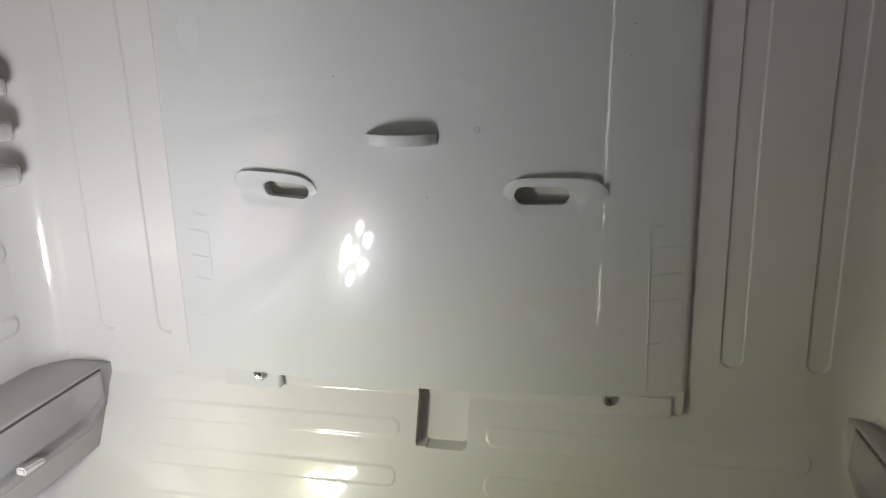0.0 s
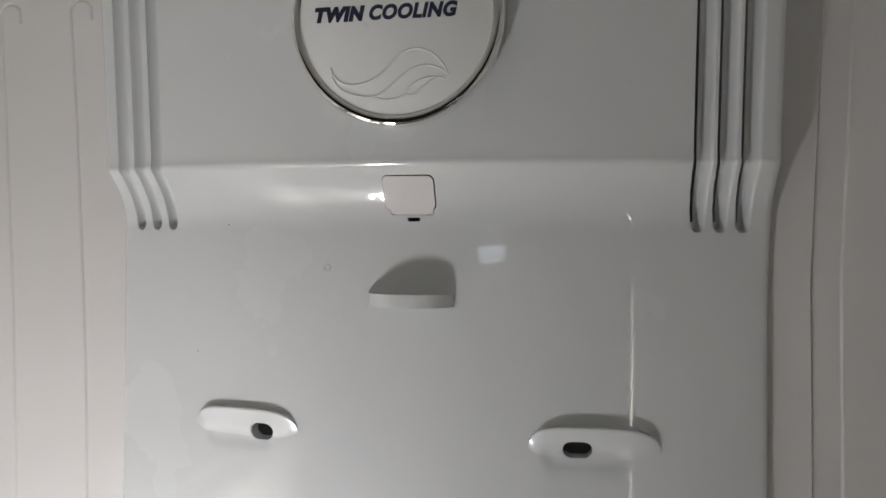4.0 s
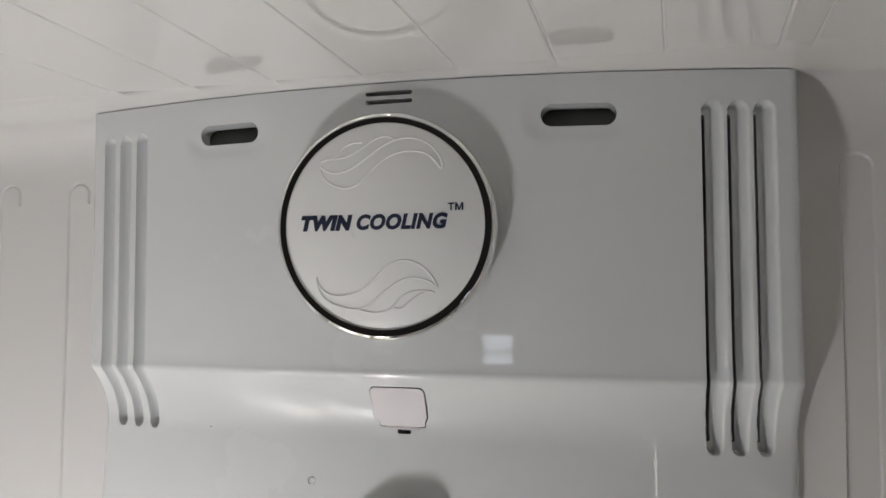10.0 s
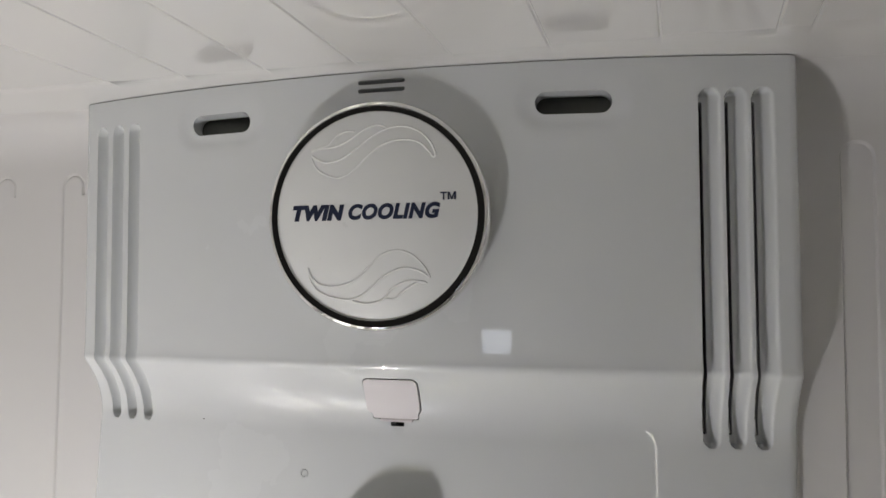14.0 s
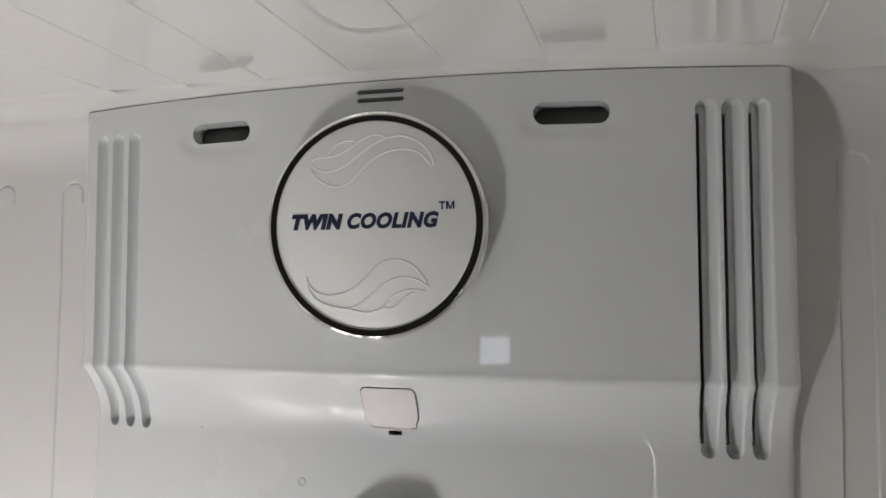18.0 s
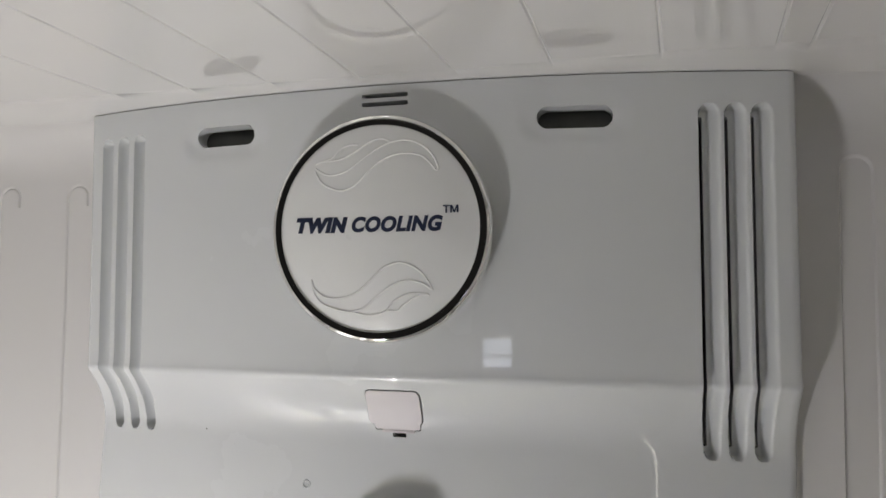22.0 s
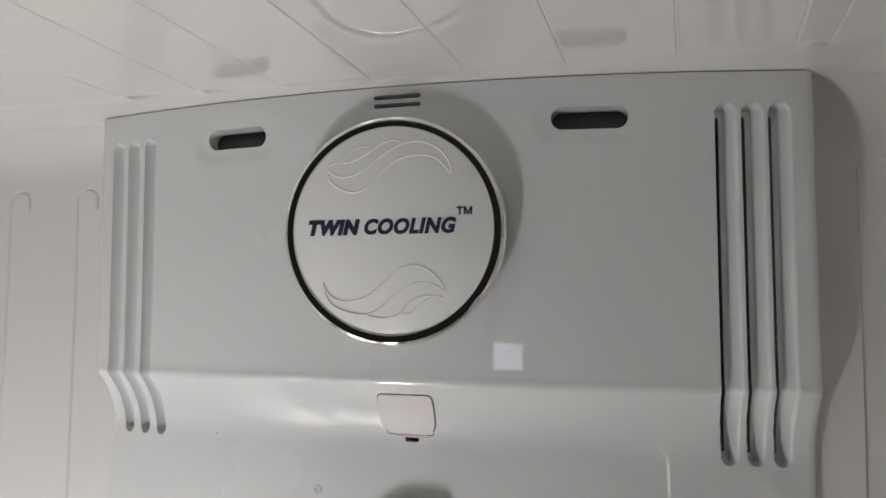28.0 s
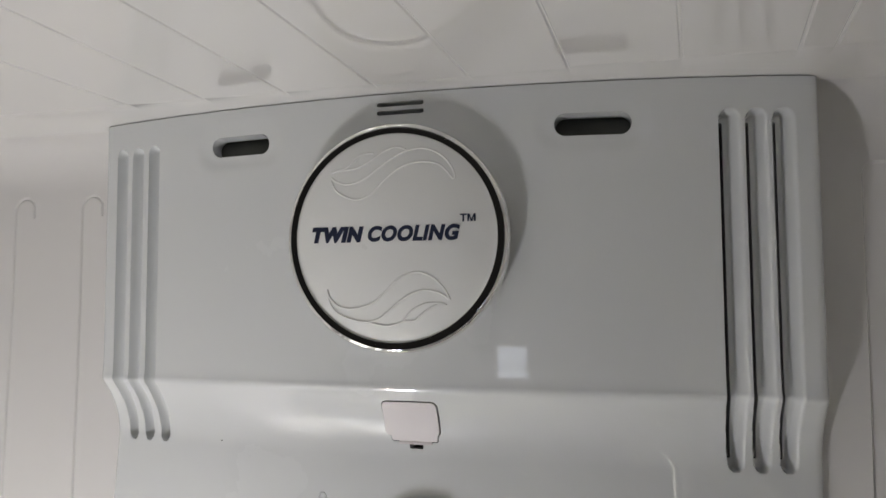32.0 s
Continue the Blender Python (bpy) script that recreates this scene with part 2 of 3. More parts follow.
# ---- liner: back wall, ramp, side walls, ceiling, floor ----
R = 0.024
STRIPS = [-0.2870, -0.3320, 0.0895, 0.1375]
RAMP_Z = 0.833
SLOPE = math.tan(radians(26.5))


def strip_depth(x, z):
    d = 0.0
    for c in STRIPS:
        s = capsule(x, z, c, 0.8725, c, 1.3205, 0.0064)
        if c > CX:
            k = 0.0012 * max(0.0, min(1.0, 0.5 - s / 0.0007))
        else:
            k = 0.0010 * max(0.0, 1 - abs(s) / 0.0009) if x < c + 0.003 or z > 1.316 else 0.0
        d = k if abs(k) > abs(d) else d
    return d


def table(rows, v):
    """A value read off rows of (place, value), straight between them."""
    if v <= rows[0][0]:
        return rows[0][1]
    for (a, p), (b, q) in zip(rows, rows[1:]):
        if v <= b:
            return p + (q - p) * (v - a) / (b - a)
    return rows[-1][1]


VIEWFIT_TORCH = [(0.86, 0.0058), (1.05, 0.0052), (1.10, 0.0040), (1.16, 0.0018), (1.21, -0.0010), (1.27, -0.0045), (1.32, -0.0085)]
VIEWFIT_HINGE = [(0.86, 0.0036), (0.96, 0.0010), (1.02, -0.0006), (1.10, -0.0018), (1.18, -0.0030), (1.24, -0.0008), (1.32, 0.0016)]


def strip_drift(x, z):
    """Sideways shift of the wall's strips by height, to fit the camera's view."""
    if x < CX:
        w = max(0.0, min(1.0, (-0.264 - x) / 0.014)) * max(0.0, min(1.0, (x - LEFT - R) / 0.014))
        return w * table(VIEWFIT_TORCH, z)
    w = max(0.0, min(1.0, (x - 0.066) / 0.012)) * max(0.0, min(1.0, (RIGHT - R - x) / 0.008))
    return w * table(VIEWFIT_HINGE, z)


def ramp_at(z):
    """Distance by which the wall's foot comes forward below the bend."""
    d = RAMP_Z - z
    if d < -0.0005:
        return 0.0
    if d < 0.0005:
        return SLOPE * (d + 0.0005) ** 2 / 0.002
    return SLOPE * d


FOOT_BARS = [(a, b, z) for z in (0.8122, 0.7846, 0.7570) for a, b in ((-0.0535, 0.1368), (-0.3000, -0.1122))]


def foot_relief(x, z):
    d = 0.0
    for a, b, c in FOOT_BARS:
        s = capsule(x, z, a + 0.0054, c, b - 0.0054, c, 0.0054)
        d = max(d, 0.0005 * max(0.0, min(1.0, 0.5 - s / 0.0012)))
    return d


def pocket(x, z):
    return rounded(x, z, -0.0835, 0.8265, 0.0172, 0.0240, 0.003)


def wall_bm():
    spots_x = [(c - 0.0074, c + 0.0074) for c in STRIPS] + [(a, b) for a, b in ((-0.1185, -0.1115), (-0.1020, -0.0995), (-0.0675, -0.0650), (-0.0545, -0.0475), (0.1310, 0.1345))]
    flat_x = steps(LEFT + R, RIGHT - R, 0.0003, 0.006, sorted(spots_x))
    flat_z = steps(FLOOR_Z + 0.02, TOP - R, 0.0007, 0.010, [(0.748, 0.884), (1.312, 1.328)])
    arc = [k / 10 for k in range(10, 0, -1)]
    us = [("l", a) for a in arc] + [("f", x) for x in flat_x] + [("r", a) for a in arc[::-1]]
    vs = [("f", z) for z in flat_z] + [("t", a) for a in arc[::-1]]
    bm = bmesh.new()
    rows = []
    for ku, u in us:
        col = []
        for kv, v in vs:
            al = u * math.pi / 2 if ku != "f" else 0.0
            be = v * math.pi / 2 if kv == "t" else 0.0
            x0 = {"l": LEFT + R, "r": RIGHT - R}.get(ku, u)
            z0 = TOP - R if kv == "t" else v
            sx = -1 if ku == "l" else 1
            n = Vector((sx * math.sin(al) * math.cos(be), math.cos(al) * math.cos(be), math.sin(be)))
            p = Vector((x0, WALL_Y - R, z0)) + R * n
            if kv == "f":
                p.y -= ramp_at(v)
                if ku == "f":
                    p.x += strip_drift(u, v)
                    p.y += strip_depth(u, v) - foot_relief(u, v)
            col.append(p)
        rows.append(col)
    cut = {}
    for i, (ku, u) in enumerate(us):
        for j, (kv, v) in enumerate(vs):
            if ku == "f" and kv == "f":
                cut[i, j] = pocket(u, v)
    verts = {}

    def vert(i, j):
        if (i, j) not in verts:
            verts[i, j] = bm.verts.new(rows[i][j])
        return verts[i, j]
    for i in range(len(us) - 1):
        for j in range(len(vs) - 1):
            q = [(i, j), (i + 1, j), (i + 1, j + 1), (i, j + 1)]
            if all(cut.get(k, 1) < 0 for k in q):
                continue
            bm.faces.new([vert(*k) for k in q])
    rim = [e for e in bm.edges if e.is_boundary and all(-0.11 < v.co.x < -0.06 and 0.79 < v.co.z < 0.86 for v in e.verts)]
    made = bmesh.ops.extrude_edge_only(bm, edges=rim)["geom"]
    deep = [g for g in made if isinstance(g, bmesh.types.BMVert)]
    for v in deep:
        v.co.y += 0.0115
    loop = [g for g in made if isinstance(g, bmesh.types.BMEdge) and g.is_boundary]
    bmesh.ops.edgeloop_fill(bm, edges=loop)
    bmesh.ops.remove_doubles(bm, verts=bm.verts[:], dist=1e-6)
    return bm


def side_bm(x, sign, pills):
    """A side wall with the rounded turn into the ceiling; sign is +1 where the room lies towards +x."""
    bm = bmesh.new()
    ys = steps(FRONT, WALL_Y - R, 0.0012, 0.012, [(0.34, 0.452)])
    zs = steps(FLOOR_Z, TOP - R, 0.0012, 0.012, [(0.865, 0.95)])
    arc = [k / 10 for k in range(1, 11)]
    grid = []
    for y in ys:
        col = []
        for z in zs:
            d = 0.0
            for py, pz in pills:
                s = capsule(y, z, py - 0.075, pz, py, pz, 0.0062)
                d = max(d, 0.0016 * max(0.0, min(1.0, 0.5 - s / 0.003)))
            col.append(bm.verts.new((x + sign * d, y, z)))
        for a in arc:
            t = a * math.pi / 2
            col.append(bm.verts.new((x + sign * R * (1 - math.cos(t)), y, TOP - R + R * math.sin(t))))
        grid.append(col)
    for p, q in zip(grid, grid[1:]):
        for k in range(len(p) - 1):
            bm.faces.new((p[k], q[k], q[k + 1], p[k + 1]))
    return bm


# ceiling grooves: place at the back, place at the front of the liner
GROOVES = [(0.0608, 0.105), (0.0491, 0.129), (0.0089, 0.122), (-0.0323, 0.122), (-0.0715, 0.165), (-0.1126, 0.160), (-0.1527, 0.178), (-0.1921, 0.187), (-0.2304, 0.300)]


def ceiling_bm():
    bm = bmesh.new()
    ys = steps(FRONT, WALL_Y - R, 0.002, 0.03, [(0.412, 0.4525)])
    w = 0.0005
    grid = []
    for y in ys:
        xs, ds = [LEFT + R, LEFT + R + 0.004], [0, 0]
        for a, k in sorted(GROOVES):
            c = max(LEFT + R + 0.008, a - k * max(0.0, 0.425 - y))
            fade = max(0.0, min(1.0, (0.427 - y) / 0.006))
            for q, dep in ((-1.7, 0), (-0.6, 1), (0.6, 1), (1.7, 0)):
                xs.append(c + q * w)
                ds.append(dep * fade)
        xs.append(RIGHT - R)
        ds.append(0)
        grid.append([bm.verts.new((x, y, TOP + 0.0005 * d)) for x, d in zip(xs, ds)])
    for p, q in zip(grid, grid[1:]):
        for k in range(len(p) - 1):
            bm.faces.new((p[k], p[k + 1], q[k + 1], q[k]))
    return bm


wall_back = tagged(mesh_object("wall_back", wall_bm(), LINER, True, 24), "glossy white moulded rear wall of the refrigerator liner", "wall", kind="structure")
wall_left = tagged(mesh_object("wall_left", side_bm(LEFT, 1, [(0.445, 0.928), (0.445, 0.877)]), LINER, True, 40), "glossy white side wall of the refrigerator liner", "wall", kind="structure")
wall_right = tagged(mesh_object("wall_right", side_bm(RIGHT, -1, [(0.445, 0.928), (0.445, 0.877)]), LINER, True, 40), "glossy white side wall of the refrigerator liner", "wall", kind="structure")
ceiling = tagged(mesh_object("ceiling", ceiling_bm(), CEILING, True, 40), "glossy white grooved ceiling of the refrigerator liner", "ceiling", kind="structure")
liner_floor = tagged(mesh_object("floor", box_bm((LEFT - 0.02, FRONT, FLOOR_Z - 0.03), (RIGHT + 0.02, WALL_Y + 0.02, FLOOR_Z)), LINER, False), "plain white floor of the refrigerator liner", "floor", kind="structure")

# ---- evaporator cover ----
HALF = 0.1635
Z0, Z1 = 0.847, TOP - 0.0004
LIP, BAND = 1.2295, 0.030
BOW = 0.0125 / 0.15 ** 2
UPPER, LOWER = 0.4373, 0.4572
LEAN = 0.085
FLUTES = [-0.1509, -0.1407, -0.1306, 0.150, 0.1398, 0.1297]


def smooth01(t):
    t = max(0.0, min(1.0, t))
    return t * t * (3 - 2 * t)


HALF_ROWS = [(0.84, 0.1702), (0.905, 0.1685), (0.96, 0.1667), (1.0, 0.1655), (1.05, 0.1645), (1.10, 0.1636), (1.18, 0.1629), (1.20, 0.1640), (1.2295, 0.1635)]


def half_at(z):
    """Half the cover's width on the hinge side, varied by height to fit the camera's view."""
    return table(HALF_ROWS, z)


def spread(x, z):
    return x + (half_at(z) - HALF) * max(0.0, (x - CX - 0.10) / (HALF - 0.10)), z


def cover_y(x, z):
    """The face of the cover, with its lip rounded over."""
    if abs(z - LIP) < 0.0022:
        return sum(cover_raw(x, z + k * 0.0004) for k in (-4, -3, -2, -1, 0, 1, 2, 3, 4)) / 9
    return cover_raw(x, z)


def cover_raw(x, z):
    """The face of the cover: bowed from side to side, stepped back under the lip."""
    u = x - CX
    bow = BOW * u * u
    half = half_at(z) if u > 0 else HALF
    crest = UPPER + LEAN * (1.29 - LIP) - 0.0010
    if z >= LIP:
        y = UPPER + LEAN * (1.29 - z) - 0.0010 * math.exp(-(z - LIP) / 0.0030) + bow
    else:
        s = min(1.0, (LIP - z) / BAND)
        y = crest + (LOWER - crest) * (1 - (1 - s) ** 2.1) + bow
    edge = half - abs(u)
    if edge < 0.004:
        y += 0.004 - math.sqrt(max(0.0, 0.004 ** 2 - (0.004 - edge) ** 2))
    return y


def slit_shift(c, z):
    """Outward shift of the hinge side's flutes below the lip, to fit the camera's view."""
    return 0.0016 * smooth01((LIP + 0.006 - z) / (1.3 * BAND)) if c > 0 else 0.0


def flute_depth(u, z):
    """Upright flutes: a steep inner flank, a flat shaded floor and a slanting outer flank."""
    d = 0.0
    for c in FLUTES:
        w = 0.0045 if c > 0 else 0.0034 - 0.0006 * smooth01((LIP - z) / BAND)
        if abs(u - c) > w or not 1.1990 < z < 1.3425:
            continue
        o = (u - c) * (1 if c > 0 else -1)
        inner, outer = -w + slit_shift(c, z), w * (1 - 0.10 * smooth01((LIP - z) / BAND))
        k = (2 * o - inner - outer) / (outer - inner)
        end = min((z - 1.1995) / 0.0042, (1.3420 - z) / 0.0045, 1.0)
        r = max(0.0, 1 - max(0.0, 1 - end) ** 2) ** 0.5
        if abs(k) >= r or r < 1e-3:
            continue
        k /= r
        if c > 0:
            prof = min(1.0, (k + 1) / 0.16) * (1 - smooth01((k + 0.15) / 1.15))
        else:
            prof = (1 - k * k) ** 0.7
        d = max(d, 0.0052 * prof * min(1.0, r * 1.3))
    return d


def dish(u, z):
    d = 0.0
    for c in (-0.0815, 0.0770):
        s = capsule(u, z, c - 0.011, 1.3372, c + 0.011, 1.3372, 0.0045)
        below = 0.45 + 0.55 * smooth01((1.342 - z) / 0.010)
        d = max(d, 0.0016 * below * smooth01(1 - s / 0.009))
    return d


def cover_surface(x, z):
    u = x - CX
    return cover_y(x, z) + flute_depth(u, z) + dish(u, z) + hood_dish(x, z)


# hoods: centre, half width, height of the ends, rise, stand-off, tilt; slot: left, right, height, radius
HOODS = [(-0.1876, 0.0288, 1.1000, 0.0105, 0.0042, 0.0, -0.1807, -0.1767, 1.0988, 0.0041), (-0.0165, 0.0302, 1.0990, 0.0114, 0.0060, 0.0, -0.0266, -0.0214, 1.0990, 0.0040),
         (-0.1850, 0.0286, 0.9727, 0.0108, 0.0046, -0.055, -0.1873, -0.1667, 0.9722, 0.0047), (-0.0140, 0.0300, 0.9716, 0.0112, 0.0062, 0.0, -0.0318, -0.0118, 0.9716, 0.0054)]


def hood_slot(x, z, h):
    return capsule(x, z, h[6], h[8] - h[5] * 0.012, h[7], h[8] + h[5] * 0.012, h[9])


def hood_dish(x, z):
    """A shallow trough under each outlet."""
    d = 0.0
    for h in HOODS:
        if abs(z - h[2]) < 0.022 and abs(x - h[0]) < h[1] + 0.02:
            s = capsule(x, z, h[0] - 0.55 * h[1], h[2] - 0.0034, h[0] + 0.30 * h[1], h[2] - 0.0034, 0.0020)
            d = max(d, (0.0012 if h[0] > CX else 0.0007) * smooth01(1 - s / 0.0070))
    return d


def hood_top(x, h):
    """The arched upper rim, with a tight shoulder towards the torch and a long one away from it."""
    u = max(-1.0, min(1.0, (x - h[0]) / h[1]))
    p = 5.0 if u < 0 else 3.6
    return h[2] + h[5] * (x - h[0]) + h[3] * max(0.0, 1 - abs(u) ** p) ** 0.5


cover_holes = []
for c in (-0.0815, 0.0770):
    cover_holes.append(lambda x, z, c=c: capsule(x - CX, z, c - 0.0108, 1.3378, c + 0.0108, 1.3378, 0.0045))
for zc in (1.3502, 1.3466):
    cover_holes.append(lambda x, z, zc=zc: capsule(x - CX, z, -0.0125, zc, 0.0065, zc, 0.00095))
for c in FLUTES[3:]:
    cover_holes.append(lambda x, z, c=c, k=-0.0032: rounded(x - CX - slit_shift(c, z), z, c + k, 1.2712, 0.00085, 0.0667, 0.0004))
for h in HOODS:
    cover_holes.append(lambda x, z, h=h: hood_slot(x, z, h))
cap_hole = lambda x, z: min(rounded(x, z, CX - 0.0010, 1.2168, 0.0125, 0.0079, 0.0028), rounded(x, z, CX - 0.0003, 1.2110, 0.0105, 0.0043, 0.0008))
cover_holes.append(cap_hole)
cover_holes.append(lambda x, z: rounded(x, z, CX + 0.0003, 1.2053, 0.0030, 0.0016, 0.0004))


def cover_bm():
    spots_x = [(CX - 0.156, CX - 0.124), (CX - 0.116, CX - 0.05), (CX - 0.015, CX + 0.016), (CX + 0.050, CX + 0.120), (CX + 0.124, CX + 0.156), (CX - HALF, CX - HALF + 0.005), (CX + HALF - 0.005, CX + HALF)]
    xs = steps(CX - HALF, CX + HALF, 0.0004, 0.004, sorted(spots_x))
    zs = steps(Z0, Z1, 0.0005, 0.005, [(0.961, 0.984), (1.089, 1.112), (1.196, 1.240), (1.328, 1.3535)])
    return sheet_bm(xs, zs, cover_surface, cover_holes, 0.0075, spread)


cover = thing("evaporator_cover", "glossy white moulded plastic cooling cover on the rear wall", "cover panel")
face = part("cover_face", cover_bm(), COVER, cover, angle=32)


def skirt_bm(points):
    """A side of the cover from its face back to the wall; points run along the edge."""
    bm = bmesh.new()
    a = [bm.verts.new(p) for p in points]
    b = [bm.verts.new((p[0], WALL_Y + 0.004, p[2])) for p in points]
    for i in range(len(points) - 1):
        bm.faces.new((a[i], a[i + 1], b[i + 1], b[i]))
    return bm


edge_z = steps(Z0, Z1, 0.001, 0.01, [(1.196, 1.242)])
for s in (-1, 1):
    rim = [(CX + s * HALF if s < 0 else CX + half_at(z), z) for z in edge_z]
    part("side_skirt", skirt_bm([(x, cover_y(x, z), z) for x, z in rim]), COVER, cover)
edge_x = steps(CX - HALF, CX + HALF, 0.001, 0.008, [(CX - HALF, CX - HALF + 0.004), (CX + HALF - 0.004, CX + HALF)])
part("bottom_skirt", skirt_bm([(x, cover_y(x, Z0), Z0) for x in (spread(k, Z0)[0] for k in edge_x)]), COVER, cover)
# Dark sheet behind the openings carries the shade inside the cover.
part("shade_plate", box_bm((CX - 0.118, 0.4705, 1.05), (CX + 0.118, 0.4740, 1.352)), DARK, cover)


def hood_bm(h):
    """A plate that rises out of the cover towards its arched upper rim, with the rim's thickness behind it."""
    hx, hw, ze, rise, stand, tilt = h[:6]
    n, m = 84, 30
    xs = [hx - hw * math.cos(math.pi * i / n) for i in range(n + 1)]
    vs = [j / m for j in range(m + 1)]
    foot = ze - 0.0078

    def out(x, v):
        low = foot + tilt * (x - hx)
        return x, low + v * (hood_top(x, h) - low)

    def surface(x, z):
        t = (z - tilt * (x - hx) - ze + 0.0044 - 0.0040 * abs((x - hx) / hw) ** 6) / (rise + 0.0044)
        ends = 0.45 + 0.55 * smooth01((x - hx + hw) / (0.14 * hw))
        lift = stand * ends * t ** 1.4 if t > 0 else 0.003 * t
        near = hood_top(x, h) - z
        curl = 0.0006 * max(0.0, 1 - near / 0.0008) ** 2
        return cover_surface(x, z) + 0.00004 - lift + curl
    bm = sheet_bm(xs, vs, surface, [lambda x, z: hood_slot(x, z, h) - 0.0004], 0.0080, out)
    rim = [(x, hood_top(x, h)) for x in xs]
    front = [bm.verts.new((x, surface(x, z), z)) for x, z in rim]
    rear = [bm.verts.new((x, cover_surface(x, z) + 0.0012, z)) for x, z in rim]
    for i in range(n):
        bm.faces.new((front[i], front[i + 1], rear[i + 1], rear[i]))
    bmesh.ops.remove_doubles(bm, verts=bm.verts[:], dist=1e-6)
    return bm


for h in HOODS:
    part("air_outlet", hood_bm(h), COVER, cover, "scooped white outlet hood with an oblong hole", angle=50)


def duct_bm(x0, x1, z0, z1, y0, y1):
    """An open-fronted pocket behind an opening."""
    bm = box_bm((x0, y0, z0), (x1, y1, z1))
    front = [f for f in bm.faces if all(abs(v.co.y - y0) < 1e-7 for v in f.verts)]
    bmesh.ops.delete(bm, geom=front, context="FACES_ONLY")
    return bm


for h in HOODS[2:]:
    y = cover_y((h[6] + h[7]) / 2, h[8])
    part("duct_pocket", duct_bm(h[6] - h[9] - 0.0008, h[7] + h[9] + 0.0008, h[8] - h[9] - 0.0018, h[8] + h[9] + 0.0018, y + 0.0025, y + 0.0120), DUCT, cover, "grey hollow behind the outlet", angle=20)


# Dark plates stand for the deep shade inside the upper vents.
for c in (-0.0815, 0.0770):
    y = cover_y(CX + c, 1.3378) + 0.0100
    part("vent_shade_plate", box_bm((CX + c - 0.022, y, 1.3260), (CX + c + 0.022, y + 0.001, 1.3500)), DARK, cover)


def fin_bm(zb, height, depth):
    """A small shelf with a bowed front edge."""
    y0 = LOWER + 0.002
    out = []
    for i in range(25):
        a = math.sin((i / 24 - 0.5) * math.pi)
        out.append((CX - 0.0012 + 0.0212 * a, y0 - depth * max(0.0, 1 - abs(a) ** 2.4) ** 0.6))
    bm = bmesh.new()
    lo = [bm.verts.new((x, y, zb)) for x, y in out]
    hi = [bm.verts.new((x, y, zb + height)) for x, y in out]
    bm.faces.new(lo)
    bm.faces.new(hi[::-1])
    for i in range(len(out)):
        j = (i + 1) % len(out)
        bm.faces.new((lo[i], lo[j], hi[j], hi[i]))
    edges = [e for e in bm.edges if not all(abs(v.co.y - y0) < 1e-6 for v in e.verts)]
    bmesh.ops.bevel(bm, geom=[e for e in edges if 1.2 < e.calc_face_angle(0) < 1.9], offset=0.0009, segments=2, affect="EDGES")
    return bm


part("shelf_stop", fin_bm(1.0008, 0.0062, 0.0165), COVER, cover, "small white ledge with a bowed front")
part("shelf_stop", fin_bm(1.1636, 0.0060, 0.0165), COVER, cover, "small white ledge with a bowed front")


def cap_y(x, z):
    k = (z - 1.2069) / 0.0156
    flat = cover_y(x, 1.2225) * k + cover_y(x, 1.2069) * (1 - k)
    return 0.25 * flat + 0.75 * cover_y(x, z) - 0.0003


def cap_outline(x, z):
    """Rounded plate whose lowest strip is drawn in at both ends."""
    return min(rounded(x, z, CX - 0.0012, 1.2166, 0.0120, 0.0075, 0.0024), rounded(x, z, CX - 0.0003, 1.2110, 0.0102, 0.0040, 0.0008))


def cap_bm():
    xs = [CX - 0.0012 - 0.0125 + 0.0250 * i / 50 for i in range(51)]
    zs = [1.2067 + 0.0178 * j / 36 for j in range(37)]
    return sheet_bm(xs, zs, cap_y, [lambda x, z: -cap_outline(x, z)], 0.004)


part("sensor_cap", cap_bm(), CAP, cover, "small satin snap-in cap with rounded corners")
part("cap_tab", box_bm((CX - 0.0075, 0.4559, 1.2056), (CX + 0.0075, 0.4585, 1.2070), 0.0003), CAP, cover)

# badge
badge = part("badge", lathe_bm([(0.0455, 0.0), (0.0455, -0.0070), (0.0, -0.0070)]), FACE, cover, "round pearl-white cooling badge")
place(badge, (CX - 0.0030, UPPER - 0.0005, 1.2925), (math.degrees(math.atan(LEAN)), 0, 0))
ring = part("ring", lathe_bm([(0.0460, 0.0), (0.0474, -0.0006), (0.0477, -0.0062), (0.0475, -0.0076), (0.0469, -0.0086), (0.0460, -0.0092), (0.0457, -0.0093), (0.0455, -0.00930), (0.0431, -0.00917), (0.0429, -0.0091), (0.0428, -0.0088), (0.0421, -0.0070)], 180), CHROME, badge, "polished chrome ring", angle=25)
badge_face = part("badge_face", lathe_bm([(0.0427, -0.0070), (0.0427, -0.0084), (0.0423, -0.0087), (0.0, -0.0089)], 128), FACE, badge, angle=50)
FACE_Y = -0.0089


